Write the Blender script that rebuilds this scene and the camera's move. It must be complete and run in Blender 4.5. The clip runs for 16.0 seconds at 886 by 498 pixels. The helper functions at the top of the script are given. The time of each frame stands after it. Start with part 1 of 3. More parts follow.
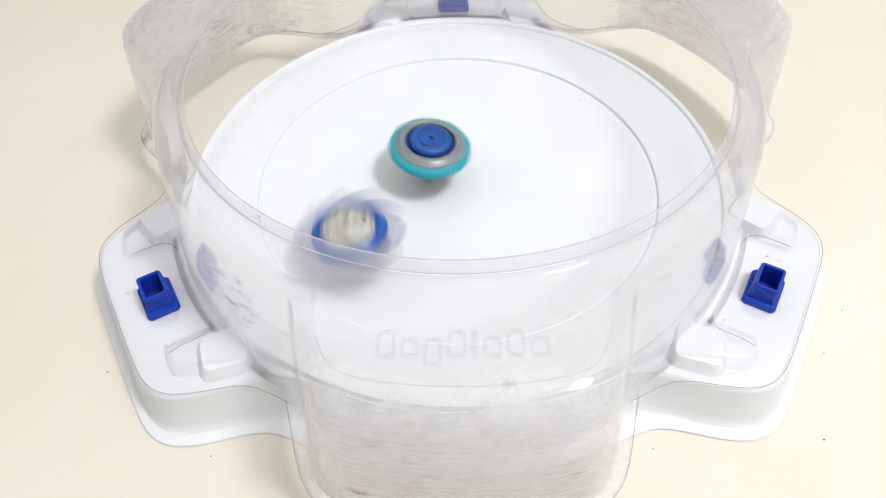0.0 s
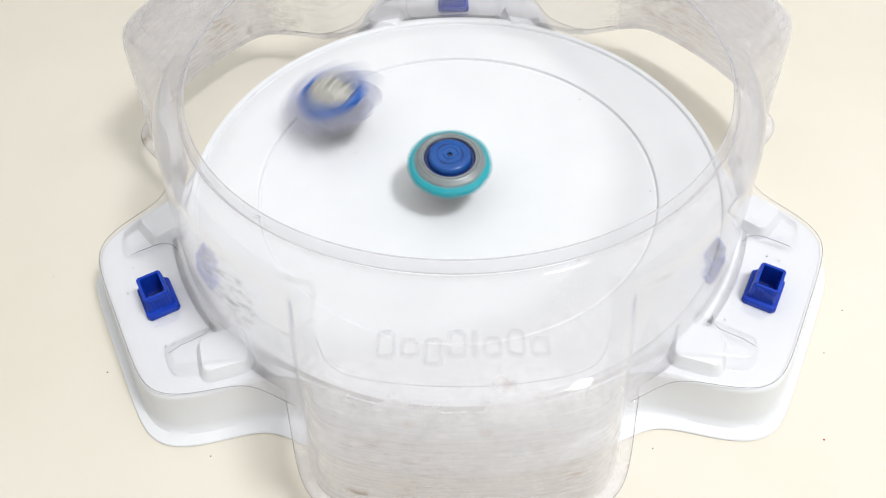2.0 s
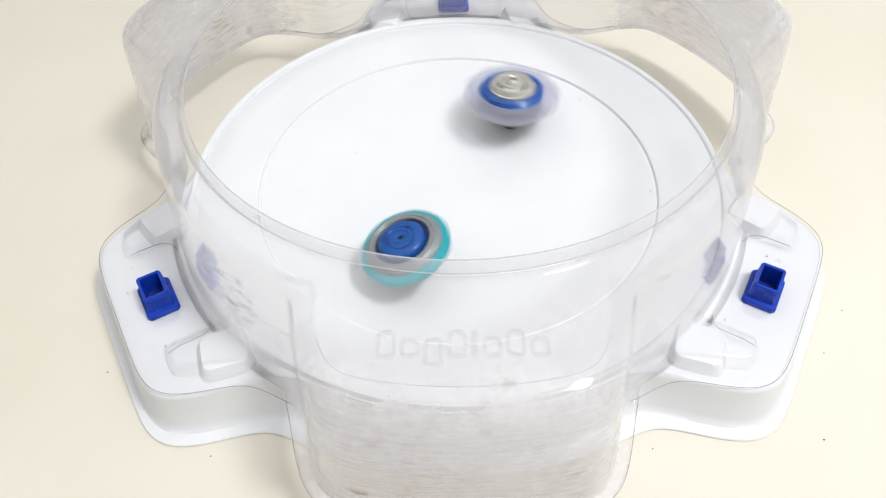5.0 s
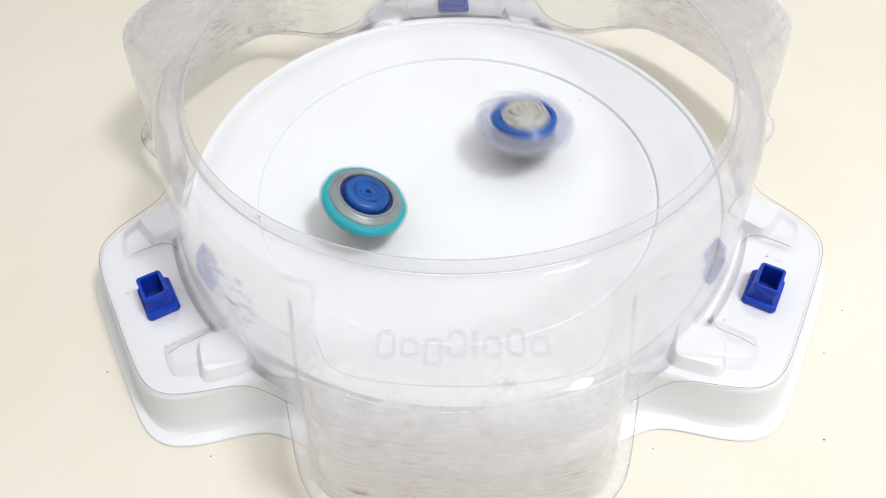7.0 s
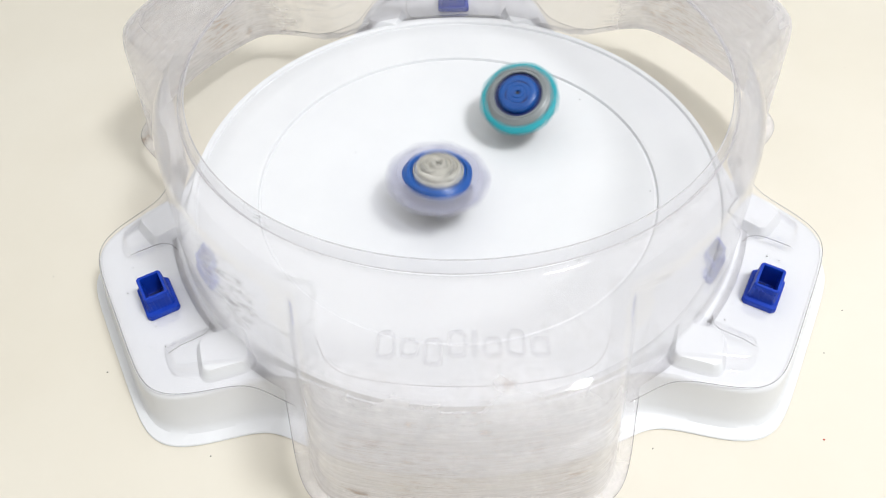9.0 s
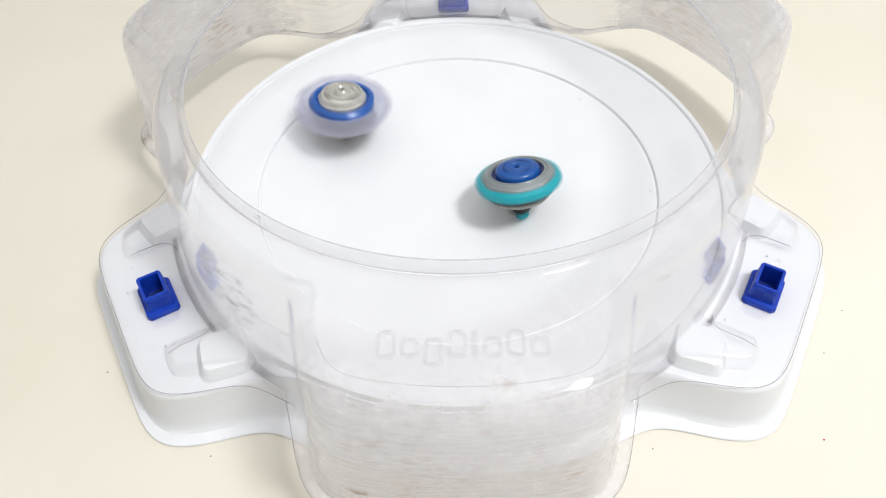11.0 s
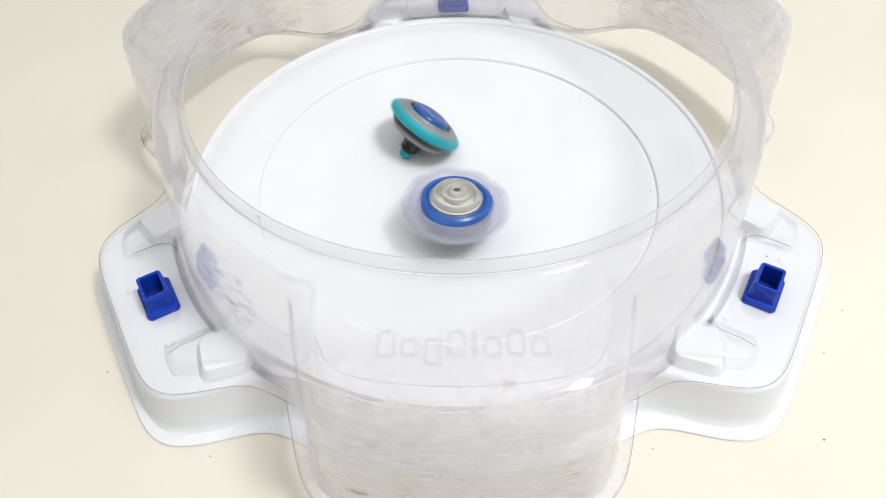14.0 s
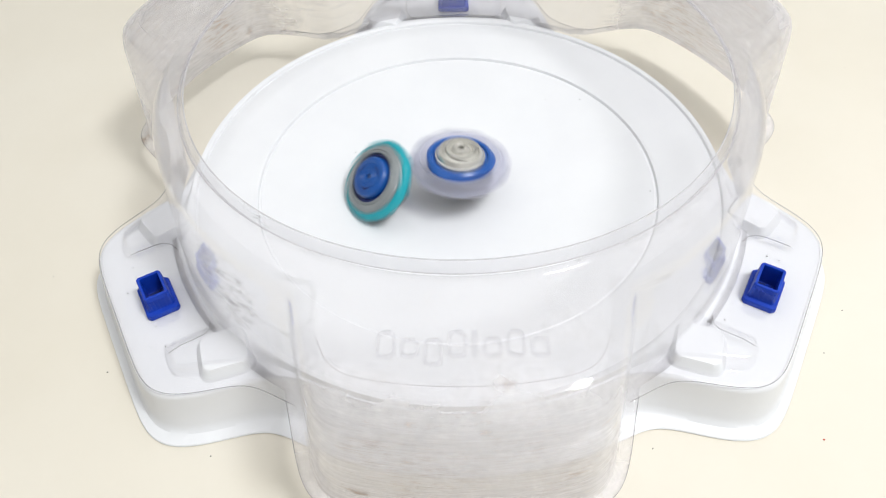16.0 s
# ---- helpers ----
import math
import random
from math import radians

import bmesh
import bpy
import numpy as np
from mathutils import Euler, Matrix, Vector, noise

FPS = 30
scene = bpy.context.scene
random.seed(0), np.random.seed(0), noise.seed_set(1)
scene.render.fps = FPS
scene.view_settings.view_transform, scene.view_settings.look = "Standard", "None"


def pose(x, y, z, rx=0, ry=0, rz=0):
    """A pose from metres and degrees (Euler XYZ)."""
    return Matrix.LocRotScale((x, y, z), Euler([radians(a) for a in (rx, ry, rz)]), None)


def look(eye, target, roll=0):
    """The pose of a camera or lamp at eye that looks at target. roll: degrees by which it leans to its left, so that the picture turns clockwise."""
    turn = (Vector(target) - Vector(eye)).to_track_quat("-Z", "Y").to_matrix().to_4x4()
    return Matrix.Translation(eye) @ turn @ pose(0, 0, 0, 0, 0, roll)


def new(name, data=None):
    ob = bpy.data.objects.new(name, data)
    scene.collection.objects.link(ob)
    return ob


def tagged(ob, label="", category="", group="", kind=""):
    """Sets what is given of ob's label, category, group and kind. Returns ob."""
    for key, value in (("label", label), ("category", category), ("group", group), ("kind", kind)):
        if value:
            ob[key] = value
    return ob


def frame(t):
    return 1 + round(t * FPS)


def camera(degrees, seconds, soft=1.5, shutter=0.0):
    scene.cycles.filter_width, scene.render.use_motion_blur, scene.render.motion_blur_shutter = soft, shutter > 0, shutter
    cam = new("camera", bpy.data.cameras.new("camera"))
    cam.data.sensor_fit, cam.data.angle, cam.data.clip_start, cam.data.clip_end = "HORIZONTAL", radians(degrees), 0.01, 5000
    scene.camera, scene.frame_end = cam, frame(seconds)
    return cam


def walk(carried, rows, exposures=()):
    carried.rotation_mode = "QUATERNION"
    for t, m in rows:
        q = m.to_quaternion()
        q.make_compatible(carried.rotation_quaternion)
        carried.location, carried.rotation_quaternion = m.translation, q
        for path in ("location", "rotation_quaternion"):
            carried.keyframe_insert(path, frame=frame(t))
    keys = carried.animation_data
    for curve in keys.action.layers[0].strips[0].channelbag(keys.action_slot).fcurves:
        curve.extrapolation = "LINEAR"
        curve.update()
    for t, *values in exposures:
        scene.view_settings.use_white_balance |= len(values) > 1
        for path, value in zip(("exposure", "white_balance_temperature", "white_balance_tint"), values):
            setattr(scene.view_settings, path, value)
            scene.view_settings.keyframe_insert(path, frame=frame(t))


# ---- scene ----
# A clear-walled battle stadium for spinning tops on a cream table; two tops spin in its bowl.
# Stadium frame: origin under the bowl's centre on the table, pockets at 30, 150 and 270 degrees,
# lobes with blue sockets at 90, 210 and 330 degrees.

# ---- camera ----
DEG = math.pi / 180
cam = camera(62.74, 16.0, soft=1.0, shutter=0.6)
EYE = Vector((-0.00335, -0.27095, 0.29074))
AIM = Vector((-0.00788, -0.02471, -0.0070))
STILL = look(EYE, AIM, -1.565)
walk(cam, [(0.0, STILL), (16.0, STILL)])

# ---- light ----
world = bpy.data.worlds.new("world")
scene.world = world
world.use_nodes = True
world.node_tree.nodes["Background"].inputs[0].default_value = (0.9, 0.95, 1.0, 1)
world.node_tree.nodes["Background"].inputs[1].default_value = 0.2
LAMP_AT = Vector((0.72, -0.42, 1.62))


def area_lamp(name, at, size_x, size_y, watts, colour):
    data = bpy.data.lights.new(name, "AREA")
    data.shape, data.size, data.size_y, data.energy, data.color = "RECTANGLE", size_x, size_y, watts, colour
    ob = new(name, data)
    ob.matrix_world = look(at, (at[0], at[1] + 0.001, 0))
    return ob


area_lamp("ceiling_lamp", LAMP_AT, 0.34, 0.34, 22, (0.96, 0.98, 1.0))
# added wide fill in place of bounced room light, no real fixture
area_lamp("soft_fill_lamp", Vector((0.0, 0.1, 1.62)), 3.2, 3.0, 23, (0.96, 0.98, 1.0))
scene.view_settings.exposure = 0.04


# ---- materials ----
def material(name):
    m = bpy.data.materials.new(name)
    m.use_nodes = True
    nt = m.node_tree
    return m, nt, nt.nodes["Principled BSDF"]


def node(nt, kind, **values):
    n = nt.nodes.new(kind)
    for key, value in values.items():
        n.inputs[key].default_value = value
    return n


def ramp(nt, source, stops):
    r = nt.nodes.new("ShaderNodeValToRGB")
    els = r.color_ramp.elements
    while len(els) < len(stops):
        els.new(0.5)
    for e, (pos, col) in zip(els, stops):
        e.position, e.color = pos, (*col, 1)
    nt.links.new(source, r.inputs[0])
    return r


def coords(nt, scale=(1, 1, 1)):
    tc = nt.nodes.new("ShaderNodeTexCoord")
    mp = nt.nodes.new("ShaderNodeMapping")
    mp.inputs["Scale"].default_value = scale
    nt.links.new(tc.outputs["Object"], mp.inputs[0])
    return mp.outputs[0]


def noise_node(nt, vec, scale, detail=4, rough=0.55):
    n = node(nt, "ShaderNodeTexNoise", Scale=scale, Detail=detail, Roughness=rough)
    nt.links.new(vec, n.inputs["Vector"])
    return n.outputs[0]


def bump(nt, bsdf, height, strength, dist):
    b = node(nt, "ShaderNodeBump", Strength=strength, Distance=dist)
    nt.links.new(height, b.inputs["Height"])
    nt.links.new(b.outputs[0], bsdf.inputs["Normal"])


def plastic(name, dark, light, rough=0.35, scale=60, metallic=0.0, bump_by=0.05, spec=0.5, coat=0.0):
    """Moulded plastic or metal: cloudy two-scale colour, fine grain and uneven gloss."""
    m, nt, b = material(name)
    v = coords(nt)
    big = noise_node(nt, v, scale, 5)
    fine = noise_node(nt, v, scale * 14, 3)
    col = ramp(nt, big, [(0.3, dark), (0.7, light)])
    nt.links.new(col.outputs[0], b.inputs["Base Color"])
    rr = node(nt, "ShaderNodeMapRange", **{"From Min": 0.3, "From Max": 0.7, "To Min": rough * 0.8, "To Max": rough * 1.25})
    nt.links.new(fine, rr.inputs[0])
    nt.links.new(rr.outputs[0], b.inputs["Roughness"])
    b.inputs["Metallic"].default_value = metallic
    b.inputs["Specular IOR Level"].default_value = spec
    b.inputs["Coat Weight"].default_value = coat
    bump(nt, b, fine, bump_by, 0.0004)
    return m


WHITE = plastic("white_plastic", (0.745, 0.75, 0.768), (0.78, 0.785, 0.80), 0.38, 25)
BLUE = plastic("blue_plastic", (0.001, 0.028, 0.34), (0.003, 0.048, 0.44), 0.45, 150, spec=0.35)
CAP_BLUE = plastic("cap_blue_plastic", (0.004, 0.055, 0.25), (0.008, 0.09, 0.36), 0.28, 200, spec=0.5)
CAP_DARK = plastic("dark_blue_plastic", (0.005, 0.015, 0.09), (0.01, 0.02, 0.13), 0.3, 200)
TEAL = plastic("teal_plastic", (0.0, 0.27, 0.33), (0.01, 0.39, 0.45), 0.35, 200)
GREY = plastic("grey_metal", (0.26, 0.255, 0.24), (0.40, 0.39, 0.37), 0.5, 300, metallic=0.25)
RING_GREY = plastic("smoky_grey_ring", (0.16, 0.18, 0.185), (0.32, 0.34, 0.345), 0.36, 330, metallic=0.2)
BLACK = plastic("black_plastic", (0.012, 0.012, 0.014), (0.03, 0.03, 0.032), 0.35, 300)
SILVER = plastic("silver_plastic", (0.56, 0.545, 0.50), (0.76, 0.745, 0.69), 0.2, 260, metallic=0.65)
RING_BLUE = plastic("ring_blue_plastic", (0.01, 0.065, 0.30), (0.02, 0.12, 0.42), 0.3, 200)
ROOM_WHITE = plastic("wall_paint", (0.70, 0.70, 0.685), (0.76, 0.76, 0.745), 0.8, 3)
WOOD = plastic("floor_wood", (0.42, 0.38, 0.33), (0.5, 0.46, 0.4), 0.5, 4)
RED = plastic("red_crumb", (0.5, 0.05, 0.03), (0.6, 0.09, 0.05), 0.7, 900)
DUST = plastic("dark_crumb", (0.06, 0.05, 0.05), (0.12, 0.10, 0.09), 0.8, 900)


def table_material():
    m, nt, b = material("cream_laminate")
    v = coords(nt)
    cloud = noise_node(nt, v, 6, 5)
    grain = noise_node(nt, v, 900, 2)
    base = ramp(nt, cloud, [(0.3, (0.71, 0.66, 0.56)), (0.7, (0.76, 0.715, 0.625))])
    nt.links.new(base.outputs[0], b.inputs["Base Color"])
    b.inputs["Roughness"].default_value = 0.45
    b.inputs["Specular IOR Level"].default_value = 0.35
    bump(nt, b, grain, 0.06, 0.0003)
    return m


TABLE = table_material()


def clear_material(name, haze, tint, streaks, rubbed=0.42, low=0.45, scuffed=0.0, rough=0.06, grime=(), tone=(0.91, 0.89, 0.895)):
    """Thin vacuum-formed clear sheet: see-through, glossy by Fresnel, hazed by rub marks and brown smudges."""
    m, nt, b = material(name)
    nt.nodes.remove(b)
    out = nt.nodes["Material Output"]
    see = node(nt, "ShaderNodeBsdfTransparent", Color=(*tint, 1))
    gloss = node(nt, "ShaderNodeBsdfGlossy", Color=(1, 1, 1, 1), Roughness=rough)
    edge = node(nt, "ShaderNodeLayerWeight", Blend=0.5)
    steep = nt.nodes.new("ShaderNodeMath")
    steep.operation = "POWER"
    steep.inputs[1].default_value = 4.5
    nt.links.new(edge.outputs["Facing"], steep.inputs[0])
    fres = nt.nodes.new("ShaderNodeMath")
    fres.operation = "MULTIPLY_ADD"
    fres.inputs[1].default_value = 0.8
    fres.inputs[2].default_value = 0.035
    nt.links.new(steep.outputs[0], fres.inputs[0])
    v = coords(nt)
    stretched = coords(nt, streaks)
    wave = noise_node(nt, v, 55, 3)
    bp = node(nt, "ShaderNodeBump", Strength=0.05, Distance=0.003)
    nt.links.new(wave, bp.inputs["Height"])
    nt.links.new(bp.outputs[0], gloss.inputs["Normal"])
    clear = nt.nodes.new("ShaderNodeMixShader")
    nt.links.new(fres.outputs[0], clear.inputs[0])
    nt.links.new(see.outputs[0], clear.inputs[1])
    nt.links.new(gloss.outputs[0], clear.inputs[2])
    patch = noise_node(nt, v, 22, 3)
    rub = noise_node(nt, stretched, 1.0, 6, 0.7)
    mask = ramp(nt, patch, [(low, (0, 0, 0)), (low + 0.25, (1, 1, 1))])
    lines = ramp(nt, rub, [(0.52, (0, 0, 0)), (0.72, (1, 1, 1))])
    both = nt.nodes.new("ShaderNodeMath")
    both.operation = "MULTIPLY"
    nt.links.new(mask.outputs[0], both.inputs[0])
    nt.links.new(lines.outputs[0], both.inputs[1])
    amount = nt.nodes.new("ShaderNodeMath")
    amount.operation = "MULTIPLY_ADD"
    nt.links.new(both.outputs[0], amount.inputs[0])
    amount.inputs[1].default_value = rubbed
    amount.inputs[2].default_value = haze
    if scuffed:
        # the pockets' outer walls are worn by tops that fell into them
        flat = nt.nodes.new("ShaderNodeVectorMath")
        flat.operation = "MULTIPLY"
        flat.inputs[1].default_value = (1, 1, 0)
        nt.links.new(v, flat.inputs[0])
        far = nt.nodes.new("ShaderNodeVectorMath")
        far.operation = "LENGTH"
        nt.links.new(flat.outputs[0], far.inputs[0])
        uneven = nt.nodes.new("ShaderNodeMath")
        uneven.operation = "MULTIPLY_ADD"
        uneven.inputs[1].default_value = 0.03
        nt.links.new(noise_node(nt, v, 70, 4), uneven.inputs[0])
        nt.links.new(far.outputs["Value"], uneven.inputs[2])
        zone = node(nt, "ShaderNodeMapRange", **{"From Min": 0.172, "From Max": 0.190, "To Min": 0.0, "To Max": scuffed})
        nt.links.new(uneven.outputs[0], zone.inputs[0])
        scratch = ramp(nt, noise_node(nt, coords(nt, (50, 50, 480)), 1.0, 6, 0.7), [(0.38, (0.66, 0.66, 0.66)), (0.66, (1, 1, 1))])
        worn = nt.nodes.new("ShaderNodeMath")
        worn.operation = "MULTIPLY_ADD"
        nt.links.new(zone.outputs[0], worn.inputs[0])
        nt.links.new(scratch.outputs[0], worn.inputs[1])
        nt.links.new(amount.outputs[0], worn.inputs[2])
        smudge = node(nt, "ShaderNodeMapRange", **{"From Min": 0.63, "From Max": 0.78, "To Min": 0.0, "To Max": 1.7})
        nt.links.new(noise_node(nt, coords(nt, (62, 62, 190)), 1.0, 6, 0.7), smudge.inputs[0])
        grimy = nt.nodes.new("ShaderNodeMath")
        grimy.operation = "MULTIPLY_ADD"
        nt.links.new(zone.outputs[0], grimy.inputs[0])
        nt.links.new(smudge.outputs[0], grimy.inputs[1])
        nt.links.new(worn.outputs[0], grimy.inputs[2])
        amount = grimy
    dirt = ramp(nt, noise_node(nt, coords(nt, (62, 62, 190)), 1.0, 6, 0.7), [(0.60, tone), (0.74, (0.46, 0.35, 0.27))])
    for spot, reach, weight, hue in grime:
        # a rubbed-in stain: dark broken scratches that thin out from its middle
        gap = nt.nodes.new("ShaderNodeVectorMath")
        gap.operation = "DISTANCE"
        gap.inputs[1].default_value = spot
        nt.links.new(v, gap.inputs[0])
        near = node(nt, "ShaderNodeMapRange", **{"From Min": reach, "From Max": reach * 0.15, "To Min": 0.0, "To Max": weight})
        nt.links.new(gap.outputs["Value"], near.inputs[0])
        hatch = ramp(nt, noise_node(nt, coords(nt, (115, 115, 800)), 1.0, 7, 0.75), [(0.50, (0, 0, 0)), (0.66, (1, 1, 1))])
        mark = nt.nodes.new("ShaderNodeMath")
        mark.operation = "MULTIPLY"
        nt.links.new(near.outputs[0], mark.inputs[0])
        nt.links.new(hatch.outputs[0], mark.inputs[1])
        more = nt.nodes.new("ShaderNodeMath")
        more.operation = "MAXIMUM"
        nt.links.new(amount.outputs[0], more.inputs[0])
        nt.links.new(mark.outputs[0], more.inputs[1])
        amount = more
        stain = nt.nodes.new("ShaderNodeMix")
        stain.data_type = "RGBA"
        nt.links.new(mark.outputs[0], stain.inputs["Factor"])
        nt.links.new(dirt.outputs[0 if dirt.bl_idname == "ShaderNodeValToRGB" else 2], stain.inputs[6])
        stain.inputs[7].default_value = (*hue, 1)
        dirt = stain
    film = nt.nodes.new("ShaderNodeBsdfDiffuse")
    shade = dirt.outputs[0 if dirt.bl_idname == "ShaderNodeValToRGB" else 2]
    nt.links.new(shade, film.inputs[0])
    back = nt.nodes.new("ShaderNodeBsdfTranslucent")
    nt.links.new(shade, back.inputs[0])
    veil = nt.nodes.new("ShaderNodeMixShader")
    veil.inputs[0].default_value = 0.5
    nt.links.new(film.outputs[0], veil.inputs[1])
    nt.links.new(back.outputs[0], veil.inputs[2])
    mix = nt.nodes.new("ShaderNodeMixShader")
    nt.links.new(amount.outputs[0], mix.inputs[0])
    nt.links.new(clear.outputs[0], mix.inputs[1])
    nt.links.new(veil.outputs[0], mix.inputs[2])
    nt.links.new(mix.outputs[0], out.inputs[0])
    return m


BROWN, SOOT = (0.40, 0.26, 0.16), (0.11, 0.095, 0.09)
GRIME = (((-0.094, -0.099, 0.062), 0.030, 0.9, SOOT), ((-0.140, 0.108, 0.042), 0.020, 1.0, BROWN), ((-0.112, 0.137, 0.036), 0.026, 0.5, BROWN),
         ((-0.164, 0.066, 0.069), 0.026, 0.5, BROWN), ((0.133, 0.117, 0.038), 0.024, 0.9, BROWN), ((0.149, 0.097, 0.037), 0.022, 0.6, BROWN),
         ((-0.030, -0.1735, 0.074), 0.018, 0.5, BROWN), ((0.019, -0.175, 0.074), 0.015, 0.5, BROWN), ((-0.015, -0.1755, 0.055), 0.034, 0.6, BROWN),
         ((0.035, -0.1725, 0.047), 0.022, 0.6, BROWN))
CLEAR = clear_material("clear_sheet", 0.09, (0.975, 0.972, 0.978), (45, 45, 260), 0.36, 0.46, 0.46, 0.06, GRIME)
CLEAR_FLANGE = clear_material("clear_flange", 0.015, (0.985, 0.983, 0.988), (60, 60, 60), 0.12)
RIM_WEAR = (((0.1205, -0.010, 0.095), 0.020, 0.8, SOOT), ((0.1160, -0.030, 0.095), 0.020, 0.7, SOOT), ((-0.0745, -0.0970, 0.096), 0.024, 0.5, SOOT))
CLEAR_LIP = clear_material("clear_lip", 0.14, (0.97, 0.97, 0.98), (300, 300, 300), 0.12, 0.45, 0.0, 0.06, RIM_WEAR)
EMBOSS = clear_material("pressed_sheet", 0.10, (0.93, 0.93, 0.945), (300, 300, 300), 0.1, 0.45, 0.0, 0.1)
# tints for edge beads: the darkening of sheet seen edge-on, put into colour
CUT_SHADE = clear_material("cut_edge_shade", 0.25, (0.56, 0.55, 0.57), (300, 300, 300), 0.2)
BEND_SHADE = clear_material("bent_edge_shade", 0.5, (0.78, 0.78, 0.81), (300, 300, 300))
FROST = clear_material("frosted_blades", 0.42, (0.90, 0.90, 0.96), (200, 200, 200), 0.3, 0.45, 0.0, 0.35, (), (0.70, 0.70, 0.79))


# ---- mesh helpers ----
def part(name, bm, mat, parent=None, label="", smooth=True):
    bmesh.ops.recalc_face_normals(bm, faces=bm.faces)
    me = bpy.data.meshes.new(name)
    bm.to_mesh(me)
    bm.free()
    me.materials.append(mat)
    if smooth:
        me.shade_smooth()
        me.set_sharp_from_angle(angle=radians(35))
    ob = new(name, me)
    ob.parent = parent
    return tagged(ob, label)


def thing(name, label, category, group="", kind=""):
    return tagged(new(name), label, category, group, kind)


def grid(rows_of_points, close_rows=False, close_cols=True):
    """A sheet of quads through rows of points."""
    bm = bmesh.new()
    vs = [[bm.verts.new(p) for p in row] for row in rows_of_points]
    n = len(vs[0])
    ends = len(vs) if close_rows else len(vs) - 1
    for i in range(ends):
        for j in range(n if close_cols else n - 1):
            a, b = vs[i], vs[(i + 1) % len(vs)]
            bm.faces.new((a[j], a[(j + 1) % n], b[(j + 1) % n], b[j]))
    return bm


def lathe(profile, n=64, wave=None):
    """A turned solid through (radius, height) pairs; wave(angle, radius) may push the radius."""
    rows = []
    for r, z in profile:
        row = []
        for k in range(n):
            a = 2 * math.pi * k / n
            rr = max(r, 0.00002)
            if wave:
                rr = wave(a, rr)
            row.append((rr * math.cos(a), rr * math.sin(a), z))
        rows.append(row)
    return grid(rows)


def block(sx, sy, z0, z1, bevel=0.0005, at=(0, 0), taper=1.0):
    bm = bmesh.new()
    bmesh.ops.create_cube(bm, size=1)
    for v in bm.verts:
        k = taper if v.co.z > 0 else 1.0
        v.co = Vector((v.co.x * sx * k + at[0], v.co.y * sy * k + at[1], z0 if v.co.z < 0 else z1))
    if bevel:
        bmesh.ops.bevel(bm, geom=list(bm.edges), offset=bevel, segments=2, affect="EDGES")
    return bm


def mm(x):
    return x / 1000.0


# ---- room and table ----
def room():
    w, h, z0 = 1.9, 1.65, -0.75
    specs = [("floor", (0, 0, z0 - 0.05), (2 * w, 2 * w, 0.1), WOOD, "plain pale wooden floor under the table"),
             ("ceiling", (0, 0, h + 0.06), (2 * w, 2 * w, 0.1), ROOM_WHITE, "plain white painted ceiling"),
             ("wall_north", (0, w + 0.05, (h + z0) / 2), (2 * w + 0.2, 0.1, h - z0), ROOM_WHITE, "plain pale painted wall"),
             ("wall_south", (0, -w - 0.05, (h + z0) / 2), (2 * w + 0.2, 0.1, h - z0), ROOM_WHITE, "plain pale painted wall"),
             ("wall_east", (w + 0.05, 0, (h + z0) / 2), (0.1, 2 * w, h - z0), ROOM_WHITE, "plain pale painted wall"),
             ("wall_west", (-w - 0.05, 0, (h + z0) / 2), (0.1, 2 * w, h - z0), ROOM_WHITE, "plain pale painted wall")]
    for name, at, size, mat, label in specs:
        bm = block(size[0], size[1], -size[2] / 2, size[2] / 2, 0)
        ob = part(name, bm, mat, None, label, smooth=False)
        ob.location = at
        tagged(ob, label, name.split("_")[0], "", "structure")


def table():
    t = thing("table", "cream laminate table top, smooth with a few specks", "table")
    part("tabletop", block(1.5, 1.1, -0.03, 0.0, 0.004), TABLE, t)
    for sx in (-1, 1):
        for sy in (-1, 1):
            part("leg", block(0.05, 0.05, -0.75, -0.03, 0.003, (sx * 0.68, sy * 0.48)), TABLE, t)


room()
table()

# ---- stadium shapes (millimetres in, metres out) ----
SPREAD = [math.radians(a) for a in np.concatenate([np.arange(-60, -36, 1.5), np.arange(-36, -10, 0.4),
                                                   np.arange(-10, 10, 1.0), np.arange(10, 36, 0.4),
                                                   np.arange(36, 60, 1.5)])]
POCKETS = [30 * DEG, 150 * DEG, 270 * DEG]
LOBES = [90 * DEG, 210 * DEG, 330 * DEG]
BOWL = [(4, 10.5), (10, 10.6), (20, 10.8), (40, 12), (60, 14.5), (80, 17.5), (100, 20.8), (101.3, 21.0), (101.9, 20.7), (102.6, 20.8),
        (103.2, 22.2), (103.9, 22.5), (105, 22.65), (112, 23.6), (122, 25.4), (131.4, 26.6), (131.9, 26.35), (132.5, 26.45), (133.1, 27.6),
        (133.7, 27.9), (134.6, 28.1)]


def bowl_height(r):
    return float(np.interp(r, [b[0] for b in BOWL], [b[1] for b in BOWL]))


def lobe_edge(a):
    """Outline of the white base, by the angle from a lobe's middle."""
    s, c = abs(math.sin(a)), max(math.cos(a), 0.2)
    flat = 177.5 / c
    side = 81.0 / (s + 0.15 * c)
    lobe = (flat ** -11 + side ** -11) ** (-1 / 11)
    return (136.6 ** 20 + lobe ** 20) ** (1 / 20)


def foot_edge(a):
    """Outline of the base's brim on the table."""
    s, c = abs(math.sin(a)), max(math.cos(a), 0.2)
    flat = 185.0 / c
    side = 91.0 / (s + 0.15 * c)
    lobe = (flat ** -11 + side ** -11) ** (-1 / 11)
    return (153.4 ** 26 + lobe ** 26) ** (1 / 26)


